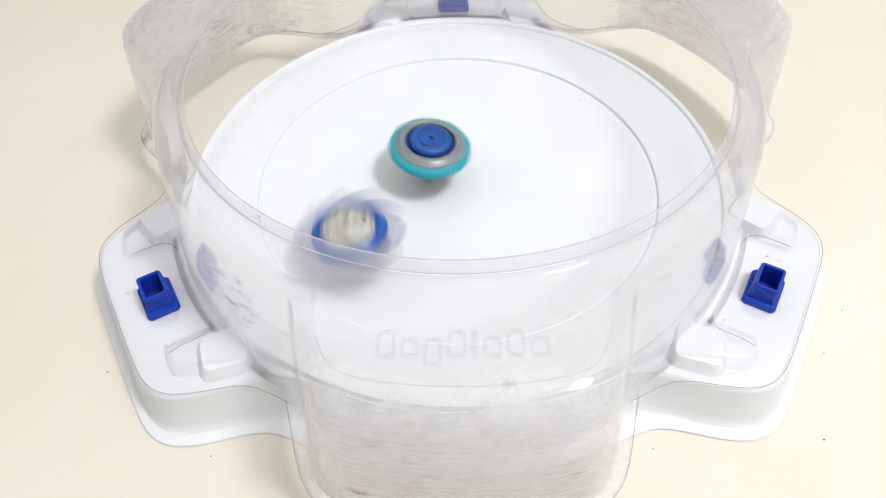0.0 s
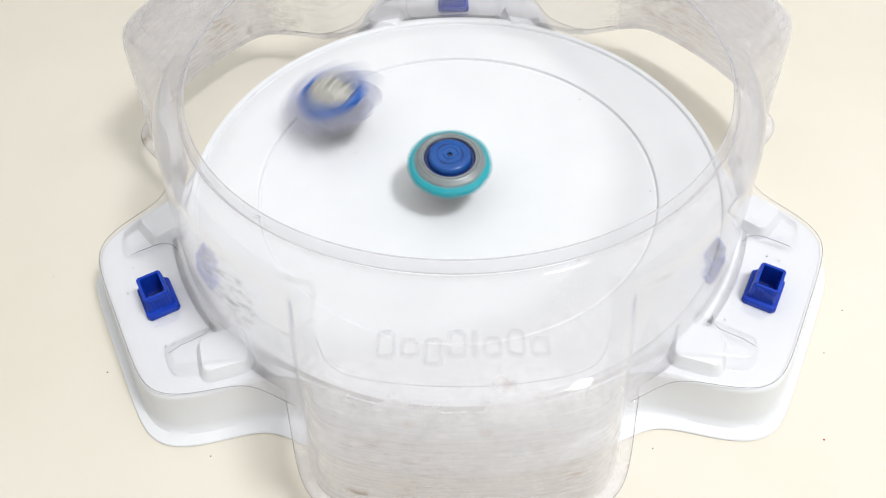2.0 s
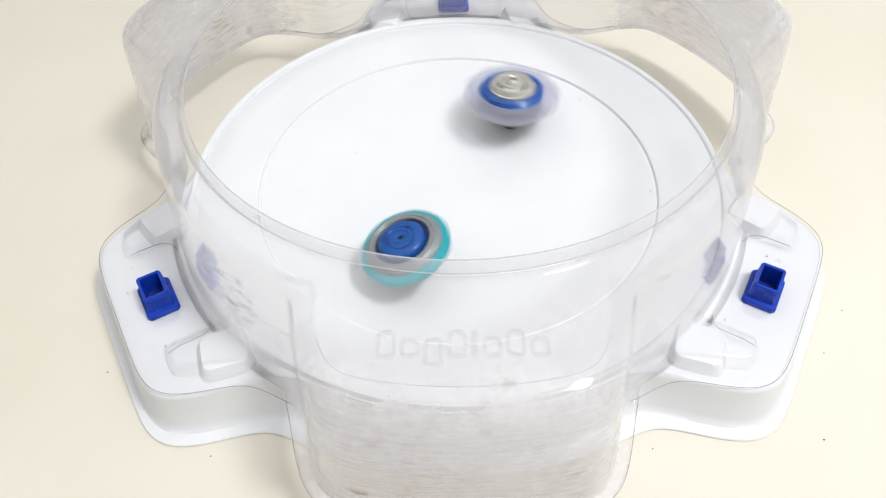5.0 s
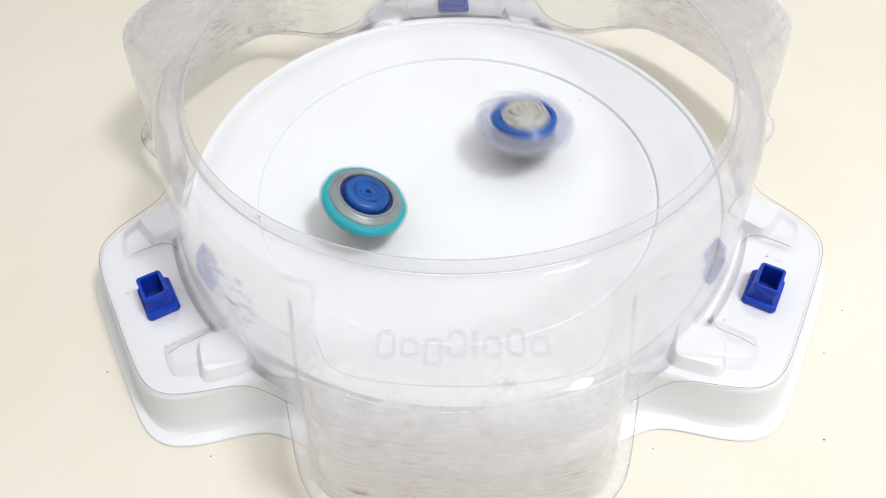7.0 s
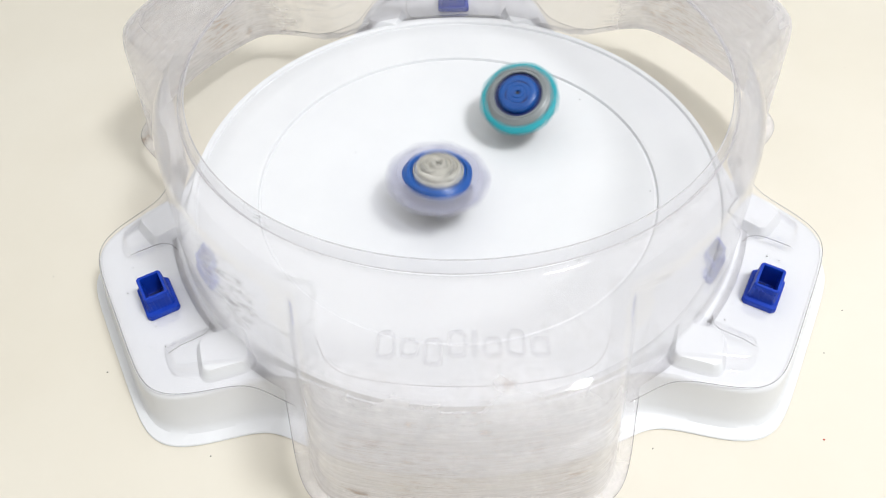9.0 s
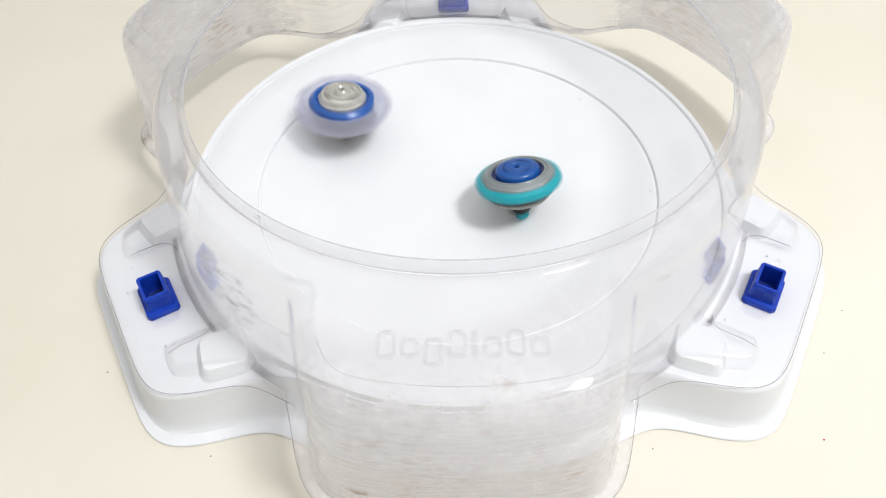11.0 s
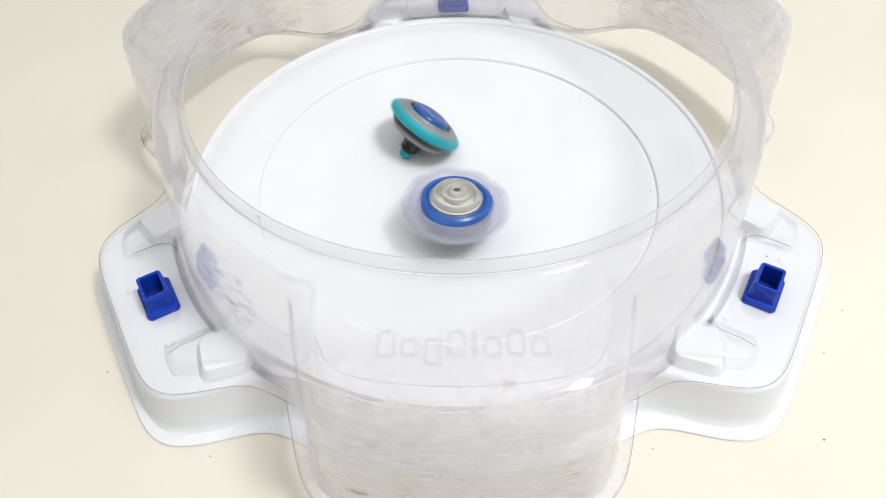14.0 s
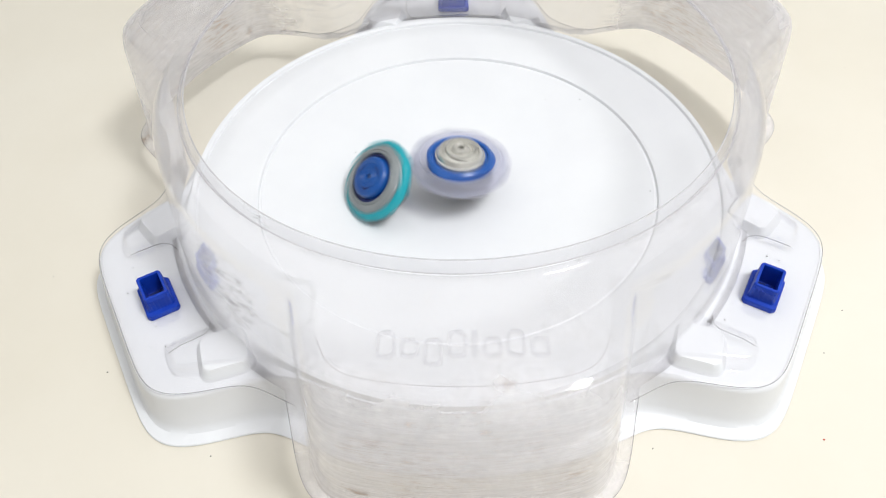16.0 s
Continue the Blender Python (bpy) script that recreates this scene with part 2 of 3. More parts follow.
def pocket_edge(a, z, brim=0.0):
    """Outline of a clear pocket, by the angle from its middle and the height; brim widens it into a flange."""
    s, c = abs(math.sin(a)), max(math.cos(a), 0.2)
    front = 177.5 - 0.05 * (z - 23) + 0.6 * brim
    side = (99.3 - 0.095 * (z - 23) + brim) / (s + 0.26 * c)
    return (front ** -26 + side ** -26) ** (-1 / 26)


def around(centres, fn):
    """A ring of points from fn(local angle) -> (radius, height) for every third of the circle."""
    row = []
    for c in centres:
        for a in SPREAD:
            r, z = fn(a)
            row.append((mm(r) * math.cos(c + a), mm(r) * math.sin(c + a), mm(z)))
    return row


def stadium():
    st = thing("stadium", "white plastic toy stadium with round bowl and three lobes", "toy stadium")
    rings = [around(LOBES, lambda a, r=max(r, 0.05), z=z: (r, z)) for r, z in BOWL]
    for f, dz in ((0.0, 28.2), (0.05, 27.9), (0.11, 26.6), (0.17, 24.9), (0.25, 24.2), (0.6, 24.1), (0.85, 24.02)):
        rings.append(around(LOBES, lambda a, f=f, dz=dz: (135.3 + f * (lobe_edge(a) - 135.5), dz)))
    for off, z in ((-2.6, 23.9), (-1.4, 23.5), (-0.5, 22.7), (0.05, 21.6), (0.4, 20.0)):
        rings.append(around(LOBES, lambda a, off=off, z=z: (max(lobe_edge(a) + off, 136.2), z)))
    for k, z in ((0.32, 5.6), (0.42, 3.2), (0.55, 1.9), (0.96, 1.25), (1.0, 0.75), (0.985, 0.05)):
        rings.append(around(LOBES, lambda a, k=k, z=z: (lobe_edge(a) + k * (foot_edge(a) - lobe_edge(a)), z)))
    sheet = grid(rings)
    sheet.verts.ensure_lookup_table()
    sheet.faces.new(sheet.verts[:len(rings[0])])
    body = part("base", sheet, WHITE, st)
    sub = body.modifiers.new("thickness", "SOLIDIFY")
    sub.thickness, sub.offset = 0.0009, -1
    for c in LOBES:
        for s in (-1, 1):
            b = part("raised_block", mound(0, 0, 12.5, 12.0, 23.7, 6.0), WHITE, st)
            b.matrix_local = Matrix.Rotation(c, 4, "Z") @ Matrix.Translation((0.1405, s * 0.0432, 0)) @ Matrix.Rotation(-s * 12 * DEG, 4, "Z")
        socket(st, c)
    return st


def mound(u0, v0, hu, hv, z0, height):
    """A soft-edged rectangular swelling moulded up from the lobe."""
    rows = []
    for i in range(25):
        row = []
        for j in range(25):
            a, b = -1 + i / 12, -1 + j / 12
            d = 1 - (abs(a) ** 5 + abs(b) ** 5) ** 0.2
            k = min(max(d / 0.26, 0), 1)
            row.append((mm(u0 + a * hu), mm(v0 + b * hv), mm(z0 + height * k * k * (3 - 2 * k))))
        rows.append(row)
    return grid(rows, close_cols=False)


def chamfered(hx, hy, cut):
    """A rectangle with cut corners, as eight points."""
    return [(-hx + cut, -hy), (hx - cut, -hy), (hx, -hy + cut), (hx, hy - cut), (hx - cut, hy), (-hx + cut, hy), (-hx, hy - cut), (-hx, -hy + cut)]


def socket(parent, c):
    """A deep hollow blue box with a stepped foot and ribbed sides."""
    bm = bmesh.new()

    def ring(hx, hy, cut, z):
        return [bm.verts.new((mm(x), mm(y), mm(z))) for x, y in chamfered(hx, hy, cut)]
    loops = [ring(7.3, 9.8, 1.4, 27.6), ring(7.3, 9.8, 1.4, 29.8), ring(7.0, 9.5, 1.3, 30.4), ring(6.0, 8.0, 1.0, 30.6), ring(5.7, 7.6, 0.9, 31.2),
             ring(5.4, 7.2, 0.9, 38.5), ring(5.15, 6.95, 0.8, 39.0), ring(4.2, 5.9, 0.3, 39.0), ring(4.0, 5.7, 0.3, 38.6), ring(3.8, 5.5, 0.3, 28.0)]
    for i in range(len(loops) - 1):
        for j in range(8):
            bm.faces.new((loops[i][j], loops[i][(j + 1) % 8], loops[i + 1][(j + 1) % 8], loops[i + 1][j]))
    bm.faces.new(loops[-1])
    ob = part("socket", bm, BLUE, parent, "hollow blue plastic socket with ribbed sides", smooth=False)
    for side in (-1, 1):
        for k in range(6):
            part("rib", block(0.0007, 0.0006, 0.0305, 0.0370, 0, (mm(-4.2 + k * 1.68), side * mm(7.5))), BLUE, ob, smooth=False)
    part("floor_clip", block(0.0030, 0.0012, 0.0279, 0.0312, 0.0003, (0.0012, 0.0020)), BLUE, ob, smooth=False)
    # dark sheet on the floor colours in the shade of the deep box
    part("socket_shade", block(0.0064, 0.0098, 0.0279, 0.0282, 0), CAP_DARK, ob, "dark sheet that colours in the shade on the socket floor", smooth=False)
    r = 0.1570
    ob.matrix_local = Matrix.Translation((r * math.cos(c), r * math.sin(c), -0.0032)) @ Matrix.Rotation(c, 4, "Z")
    return ob


def level(lobe_r, lobe_z, shrink, pocket_z, spread=1.0, brim=0.0):
    """One level of the clear wall: the ring wall over the lobes, or a pocket's outline where that lies further out."""
    def fn(a):
        r1 = lobe_r + (pocket_edge(a, pocket_z if lobe_z is not None else 23, brim) + shrink - lobe_r) * spread
        k = min(max((r1 - lobe_r) / 6.0, 0), 1)
        zl = lobe_z if lobe_z is not None else foot_height(a) + pocket_z
        zp = pocket_z if lobe_z is not None else zl
        return max(lobe_r, r1), zl + (zp - zl) * k
    return around(POCKETS, fn)


def foot_height(a):
    k = min(max((pocket_edge(a, 40) - 138) / 7.0, 0), 1)
    return 25.2 - 2.4 * k * k * (3 - 2 * k)


def rim_ease(angle):
    """The rim is a touch flatter over the pockets than over the lobes."""
    return 0.9 * math.cos(3 * (angle - 90 * DEG))


def wire(points, radius, closed=True):
    """A thin round bead along a line of points."""
    pts = [Vector(p) for p in points]
    rows = []
    n = len(pts)
    for i, p in enumerate(pts):
        a = pts[i - 1] if closed or i else p
        b = pts[(i + 1) % n] if closed or i < n - 1 else p
        way = (b - a).normalized()
        side = way.cross(Vector((0, 0, 1))).normalized()
        up = side.cross(way)
        rows.append([p + radius * (math.cos(q * math.pi / 3) * side + math.sin(q * math.pi / 3) * up) for q in range(6)])
    return grid(rows, close_rows=closed)


def cover():
    cv = thing("clear_cover", "clear scratched plastic wall with pockets on the white base", "stadium wall")
    lv = [level(120.7, 94.3, -5, 94.3, 0.0), level(124.5, 93.6, -5, 93.6, 0.0), level(129.0, 92.7, -14, 92.8, 0.34),
          level(132.0, 91.2, -14, 92.1, 0.67), level(133.6, 89.2, -13.0, 91.3), level(133.9, 88.2, -9.0, 90.1), level(134.2, 86.6, -4.9, 87.9),
          level(134.5, 84.0, -2.2, 85.0), level(134.8, 80.5, -0.7, 81.2), level(135.2, 75.0, 0.0, 76.0), level(135.8, 69.5, 0.0, 69.0), level(136.5, 65.0, 0.0, 65.0),
          level(138.0, 50.0, 0.0, 50.0), level(139.2, 38.0, 0.0, 38.0), level(140.2, None, 0.0, 2.0), level(140.6, None, 0.0, 0.5, 1.0, 0.8),
          level(143.0, None, 0.0, 0.1, 1.0, 3.4), level(145.0, None, 0.0, 0.0, 1.0, 6.0)]
    wall = part("wall", grid(lv), CLEAR, cv, "clear plastic wall with rub marks and brown smudges")
    sol = wall.modifiers.new("thickness", "SOLIDIFY")
    sol.thickness, sol.offset = 0.0006, 0
    lip = [(118.4, 97.0), (118.8, 97.5), (119.8, 97.5), (120.5, 96.8), (121.8, 94.2), (121.5, 93.7), (120.2, 95.4), (119.2, 96.6)]

    def hoop(r, z):
        return [(mm(r + rim_ease(2 * DEG * k)) * math.cos(2 * DEG * k), mm(r + rim_ease(2 * DEG * k)) * math.sin(2 * DEG * k) + 0.0016, mm(z)) for k in range(180)]
    rim = part("rim", grid([hoop(r, z) for r, z in lip], close_rows=True), CLEAR_LIP, cv, "thick rounded clear rim")
    # grey beads colour in the dark lines light leaves along the rim
    part("rim_edge_shade", wire(hoop(118.5, 97.3), 0.00026), BEND_SHADE, rim)
    part("rim_edge_shade", wire(hoop(121.8, 93.9), 0.00026), BEND_SHADE, rim)
    n = len(SPREAD)
    for k in range(3):
        line = [p for p in lv[-1][k * n:(k + 1) * n] if math.hypot(p[0], p[1]) > 0.1475]
        # grey beads paint the darkening along the pocket's brim and roof crease
        part("wall_edge_shade", wire(line, 0.00015, False), CUT_SHADE, wall)
        crease = [p for p in lv[4][k * n:(k + 1) * n] if math.hypot(p[0], p[1]) > 0.1500]
        part("roof_crease_shade", wire(crease, 0.00016, False), BEND_SHADE, wall)
    for c in LOBES:
        plate(cv, c)
    letter_bars(cv)
    return cv


def plate(parent, c):
    """The clear flange that lies on a lobe, pressed up into a shallow box on either side of the socket."""
    def raised(u, v):
        du = min(u - 130, 163.5 - u)
        dv = min(abs(v) - 28.0, 43.5 + 0.42 * (164 - u) - abs(v))
        d = min(du, dv)
        if du < 5 and dv < 5:
            d = 5 - math.hypot(5 - du, 5 - dv)
        k = min(max(d / 3.6, 0), 1)
        return 6.4 * k * k * (3 - 2 * k)
    rows = []
    for i in range(64):
        f = i / 63
        row = []
        for j in range(209):
            a = (-33 + 66 * j / 208) * DEG
            edge = (148.0 ** 24 + (lobe_edge(a) - 1.4) ** 24) ** (1 / 24)
            r = 141.0 + f * max(edge - 141.0, 0.5)
            u, v = r * math.cos(a), r * math.sin(a)
            row.append((mm(u), mm(v), mm(24.9 + raised(u, v))))
        rows.append(row)
    outline, cutouts = rows[-1], []
    for s in (-1, 1):
        cutouts.append([(mm(u), s * mm(v), mm(25.2 + h)) for u, v, h in ((141.0, 24.0, 0.2), (142.5, 28.0, 0.8), (145.5, 30.2, 1.6), (150.0, 30.6, 2.0), (156.0, 30.6, 2.0), (161.5, 31.2, 1.2))])
    ob = part("flange", grid(rows, close_cols=False), CLEAR_FLANGE, parent, "clear flange pressed into shallow boxes")
    ob.rotation_euler = (0, 0, c)
    # grey beads paint the edge darkening on the flange outline and cutouts
    part("flange_edge_shade", wire([(x, y, z + 0.0004) for x, y, z in outline], 0.00015, False), CUT_SHADE, ob)
    for line in cutouts:
        part("flange_edge_shade", wire(line, 0.00018, False), CUT_SHADE, ob)
    sol = ob.modifiers.new("thickness", "SOLIDIFY")
    sol.thickness, sol.offset = 0.0006, 1
    return ob


def letter_bars(parent):
    """Raised plain outlines pressed into the top of the pocket that faces the viewer."""
    x = -28.2
    for w, h, drop in ((6.4, 10.2, 0), (6.0, 7.4, 0), (6.4, 10.2, 3.0), (6.2, 10.2, 0), (2.2, 10.2, 0), (6.2, 7.4, 0), (6.2, 10.2, 0), (6.4, 7.4, 0)):
        bm = bmesh.new()
        loops = []
        for inset, z in ((0.0, 90.6), (0.3, 91.9), (0.9, 91.9), (1.2, 90.6)):
            a, b, c = w / 2 - inset, h / 2 - inset, 1.3
            c = min(c, a * 0.6)
            pts = [(-a + c, -b), (a - c, -b), (a, -b + c), (a, b - c), (a - c, b), (-a + c, b), (-a, b - c), (-a, -b + c)]
            loops.append([bm.verts.new((mm(px + x + w / 2), mm(py - 150.5 + h / 2 - drop), mm(z))) for px, py in pts])
        for i in range(3):
            for j in range(8):
                bm.faces.new((loops[i][j], loops[i][(j + 1) % 8], loops[i + 1][(j + 1) % 8], loops[i + 1][j]))
        part("raised_mark", bm, EMBOSS, parent)
        x += w + 1.45


stadium()
cover()


# ---- spinning tops: origin at the tip, axis along z ----
def teal_top():
    top = thing("spinning_top", "leaning spinning top with a blue cap and teal rim", "spinning top", "tops in the bowl")
    cap = part("cap", turned([(0, 28.6), (1.1, 28.6), (1.3, 29.9), (1.7, 30.1), (3.2, 30.1), (3.4, 29.8), (4.2, 29.8), (4.4, 30.05), (5.9, 30.03), (6.1, 29.75),
                              (6.8, 29.75), (7.0, 29.95), (9.6, 29.9), (10.3, 29.4), (10.9, 28.4), (11.1, 27.0), (11.1, 25.0)]), CAP_BLUE, top, "blue plastic cap with a round centre hole")
    for k in range(3):
        bm = block(0.0012, 0.0036, 0.0295, 0.0302, 0.0002, (0.0065, 0))
        b = part("cap_mark", bm, CAP_DARK, cap)
        b.rotation_euler = (0, 0, k * 120 * DEG)
    # black disc in the cap's hole, its colour standing for the shade there
    part("hub_hole_shade", turned([(0, 28.9), (1.2, 28.9), (1.2, 28.0)]), BLACK, cap)
    # dark blue ring, made wider so its colour also stands for the gap's shade
    part("inner_ring_and_gap", turned([(10.9, 25.0), (11.15, 26.6), (12.2, 26.8), (13.2, 26.6), (13.3, 25.0)]), CAP_DARK, top, "dark blue inner ring, widened to colour in the shaded gap")
    part("upper_ring", turned([(12.8, 25.0), (13.0, 27.8), (13.4, 28.2), (14.0, 28.1), (14.3, 27.7), (14.7, 27.7), (15.1, 28.0), (15.8, 27.7), (16.3, 27.2), (17.0, 26.9), (17.6, 26.5), (18.2, 25.6), (18.1, 24.0), (12.5, 23.4)], 96,
                              lambda a, r: r + (0.0010 * math.cos(8 * a) if r > 0.0165 else 0)), RING_GREY, top, "smoky grey ring with fine steps")
    part("outer_ring", turned([(16.0, 23.4), (17.6, 25.4), (19.3, 25.5), (20.6, 24.8), (21.2, 23.7), (21.1, 21.4), (20.0, 20.3), (16.0, 19.8)], 96,
                              lambda a, r: r + (0.0009 * math.cos(8 * a + 0.6) if r > 0.0195 else 0)), TEAL, top, "teal plastic rim with shallow blades")
    part("lower_ring", turned([(9.0, 19.6), (17.4, 19.5), (17.8, 18.4), (17.2, 17.2), (9.0, 16.6)]), BLACK, top)
    part("weight_disc", turned([(6.0, 17.4), (15.6, 17.3), (16.0, 15.8), (15.2, 14.4), (6.0, 13.4)]), GREY, top, "dull grey metal weight disc")
    shaft = part("shaft", turned([(8.0, 14.2), (8.2, 12.0), (5.6, 10.6), (4.8, 8.4), (4.9, 6.0), (3.4, 4.8), (3.0, 3.6)]), BLACK, top, "black plastic shaft")
    for k in (0, 1):
        bm = block(0.0034, 0.0030, 0.0056, 0.0088, 0.0008, (0.0066, 0))
        clip = part("clip", bm, BLACK, shaft)
        clip.rotation_euler = (0, 0, k * math.pi)
    part("tip", turned([(3.2, 4.4), (3.6, 3.4), (3.3, 1.6), (2.0, 0.4), (0, 0.0)]), TEAL, top, "worn teal plastic tip")
    return top


def turned(profile, n=64, wave=None):
    return lathe([(mm(r), mm(z)) for r, z in profile], n, wave)


def pale_top():
    top = thing("spinning_top", "fast spinning top with silver cap, blue ring, frosted pale blades", "spinning top", "tops in the bowl")
    cap = part("cap", turned([(0, 29.4), (1.3, 29.4), (1.6, 31.9), (2.2, 32.5), (3.4, 32.4), (4.3, 31.5), (4.9, 30.3), (6.0, 30.1), (6.4, 30.9), (7.3, 30.9), (7.8, 29.9), (9.0, 29.6), (9.5, 30.3), (10.7, 30.1), (11.6, 28.9), (12.0, 27.6), (12.7, 27.3), (13.0, 25.0), (13.0, 23.0)]),
               SILVER, top, "silver plastic cap with a stepped centre")
    for k in range(3):
        bm = block(0.0024, 0.0065, 0.0298, 0.0309, 0.0004, (0.0079, 0.0))
        b = part("cap_mark", bm, GREY, cap)
        b.rotation_euler = (0, 0, k * 120 * DEG + 0.4)
    # black disc puts the shade of the centre hole into colour
    part("hub_hole_shade", turned([(0, 30.0), (1.25, 30.0), (1.25, 29.2)]), BLACK, cap)
    part("blue_ring", turned([(12.6, 22.0), (12.9, 25.4), (14.0, 25.8), (14.4, 26.8), (15.6, 27.2), (16.8, 26.4), (17.5, 25.0), (17.2, 22.6), (13.4, 22.0)], 96,
                             lambda a, r: r + (0.0008 * math.cos(3 * a) if r > 0.017 else 0)), RING_BLUE, top, "bright blue plastic ring")

    def blades(a, r):
        return r + (0.0022 * math.cos(9 * a) - 0.0006 if r > 0.0235 else 0.0006 * math.cos(9 * a) if r > 0.021 else 0)
    part("blade_ring", turned([(17.4, 24.0), (20.5, 26.0), (21.6, 25.2), (24.0, 25.4), (25.4, 23.4), (24.8, 20.0), (22.0, 17.0), (14.0, 15.4)], 120, blades), FROST, top, "frosted pale plastic blade ring")
    part("weight_disc", turned([(6.0, 15.6), (17.5, 15.2), (18.0, 13.4), (16.6, 12.0), (6.0, 11.2)]), GREY, top, "dull grey metal weight disc")
    part("shaft", turned([(9.0, 12.0), (9.4, 10.4), (7.0, 8.2), (5.4, 6.6), (5.0, 4.6), (3.6, 3.4)]), FROST, top, "pale frosted plastic shaft")
    part("tip", turned([(3.8, 4.0), (4.0, 2.8), (3.4, 1.0), (2.2, 0.2), (0, 0.0)]), BLACK, top)
    return top


TEAL_TOP = teal_top()
PALE_TOP = pale_top()


# ---- specks on the table ----
def specks():
    rng = random.Random(7)
    spots = [(0.1529, -0.1379, RED, 0.00045), (0.0802, -0.1412, DUST, 0.00035), (-0.1062, -0.1425, DUST, 0.00030), (-0.1620, -0.1015, DUST, 0.00040),
             (0.1835, -0.0721, DUST, 0.00030), (-0.2062, -0.0454, DUST, 0.00025), (0.1670, -0.0955, DUST, 0.00030)]
    for k in range(9):
        a, r = rng.uniform(0, 6.283), rng.uniform(0.21, 0.34)
        spots.append((r * math.cos(a), r * math.sin(a) * 0.7 + 0.03, DUST, rng.uniform(0.00015, 0.0003)))
    on_table = len(spots)
    for c in LOBES:
        for k in range(9):
            u, v = rng.uniform(143, 172), rng.uniform(-27, 27)
            spots.append((mm(u * math.cos(c) - v * math.sin(c)), mm(u * math.sin(c) + v * math.cos(c)), DUST, rng.uniform(0.00015, 0.0004)))
    spots += [(0.0989, -0.0110, DUST, 0.0003), (0.0720, 0.0637, DUST, 0.0003), (0.0526, 0.0664, DUST, 0.0003), (-0.0559, 0.0274, DUST, 0.0003)]
    for i, (x, y, mat, s) in enumerate(spots):
        bm = bmesh.new()
        bmesh.ops.create_icosphere(bm, subdivisions=1, radius=s)
        for v in bm.verts:
            v.co = Vector((v.co.x * rng.uniform(0.7, 1.5), v.co.y * rng.uniform(0.7, 1.3), (v.co.z + s) * 0.6))
        red = mat is RED
        ob = part("crumb", bm, mat, None)
        low = i < on_table
        bowl = math.hypot(x, y) < 0.12
        ob.location = (x, y, 0 if low else mm(bowl_height(1000 * math.hypot(x, y))) if bowl else 0.0255)
        tagged(ob, "tiny red crumb lying on the cream table" if red else "tiny dark speck of dust on the cream table" if low
               else "tiny dark speck of dirt in the white bowl" if bowl else "tiny dark speck of dirt on the clear flange", "crumb",
               "crumbs on the table" if low else "crumbs in the bowl" if bowl else "crumbs on the flange")


specks()


# ---- what moves ----
def spun(keys, turn):
    """Poses for every thirtieth of a second from (seconds, tip x, tip y in mm, lean, way of leaning in degrees),
    with the top turning on its axis by `turn` degrees a step."""
    k = np.array(keys, float)
    t = k[:, 0]
    rows = []
    for f in range(481):
        s = min(f / 30.0, 16.0)
        i = int(min(max(np.searchsorted(t, s, side="right") - 1, 0), len(t) - 2))
        h = t[i + 1] - t[i]
        w = (s - t[i]) / h
        vals = []
        for c in range(1, 5):
            v0, v1 = k[i, c], k[i + 1, c]
            m0 = (v1 - k[max(i - 1, 0), c]) / (t[i + 1] - t[max(i - 1, 0)]) * h
            j = min(i + 2, len(t) - 1)
            m1 = (k[j, c] - v0) / (t[j] - t[i]) * h
            vals.append((2 * w ** 3 - 3 * w ** 2 + 1) * v0 + (w ** 3 - 2 * w ** 2 + w) * m0
                        + (3 * w ** 2 - 2 * w ** 3) * v1 + (w ** 3 - w ** 2) * m1)
        x, y, lean, way = vals
        r = math.hypot(x, y)
        axis = Vector((math.sin(lean * DEG) * math.cos(way * DEG), math.sin(lean * DEG) * math.sin(way * DEG), math.cos(lean * DEG)))
        tilt = Vector((0, 0, 1)).rotation_difference(axis).to_matrix().to_4x4()
        # the tip's rounded edge stays on the bowl as the top leans
        z = bowl_height(r) + 0.3
        rows.append((s, Matrix.Translation((mm(x), mm(y), mm(z))) @ tilt @ Matrix.Rotation(-turn * f * DEG, 4, "Z")))
    return rows


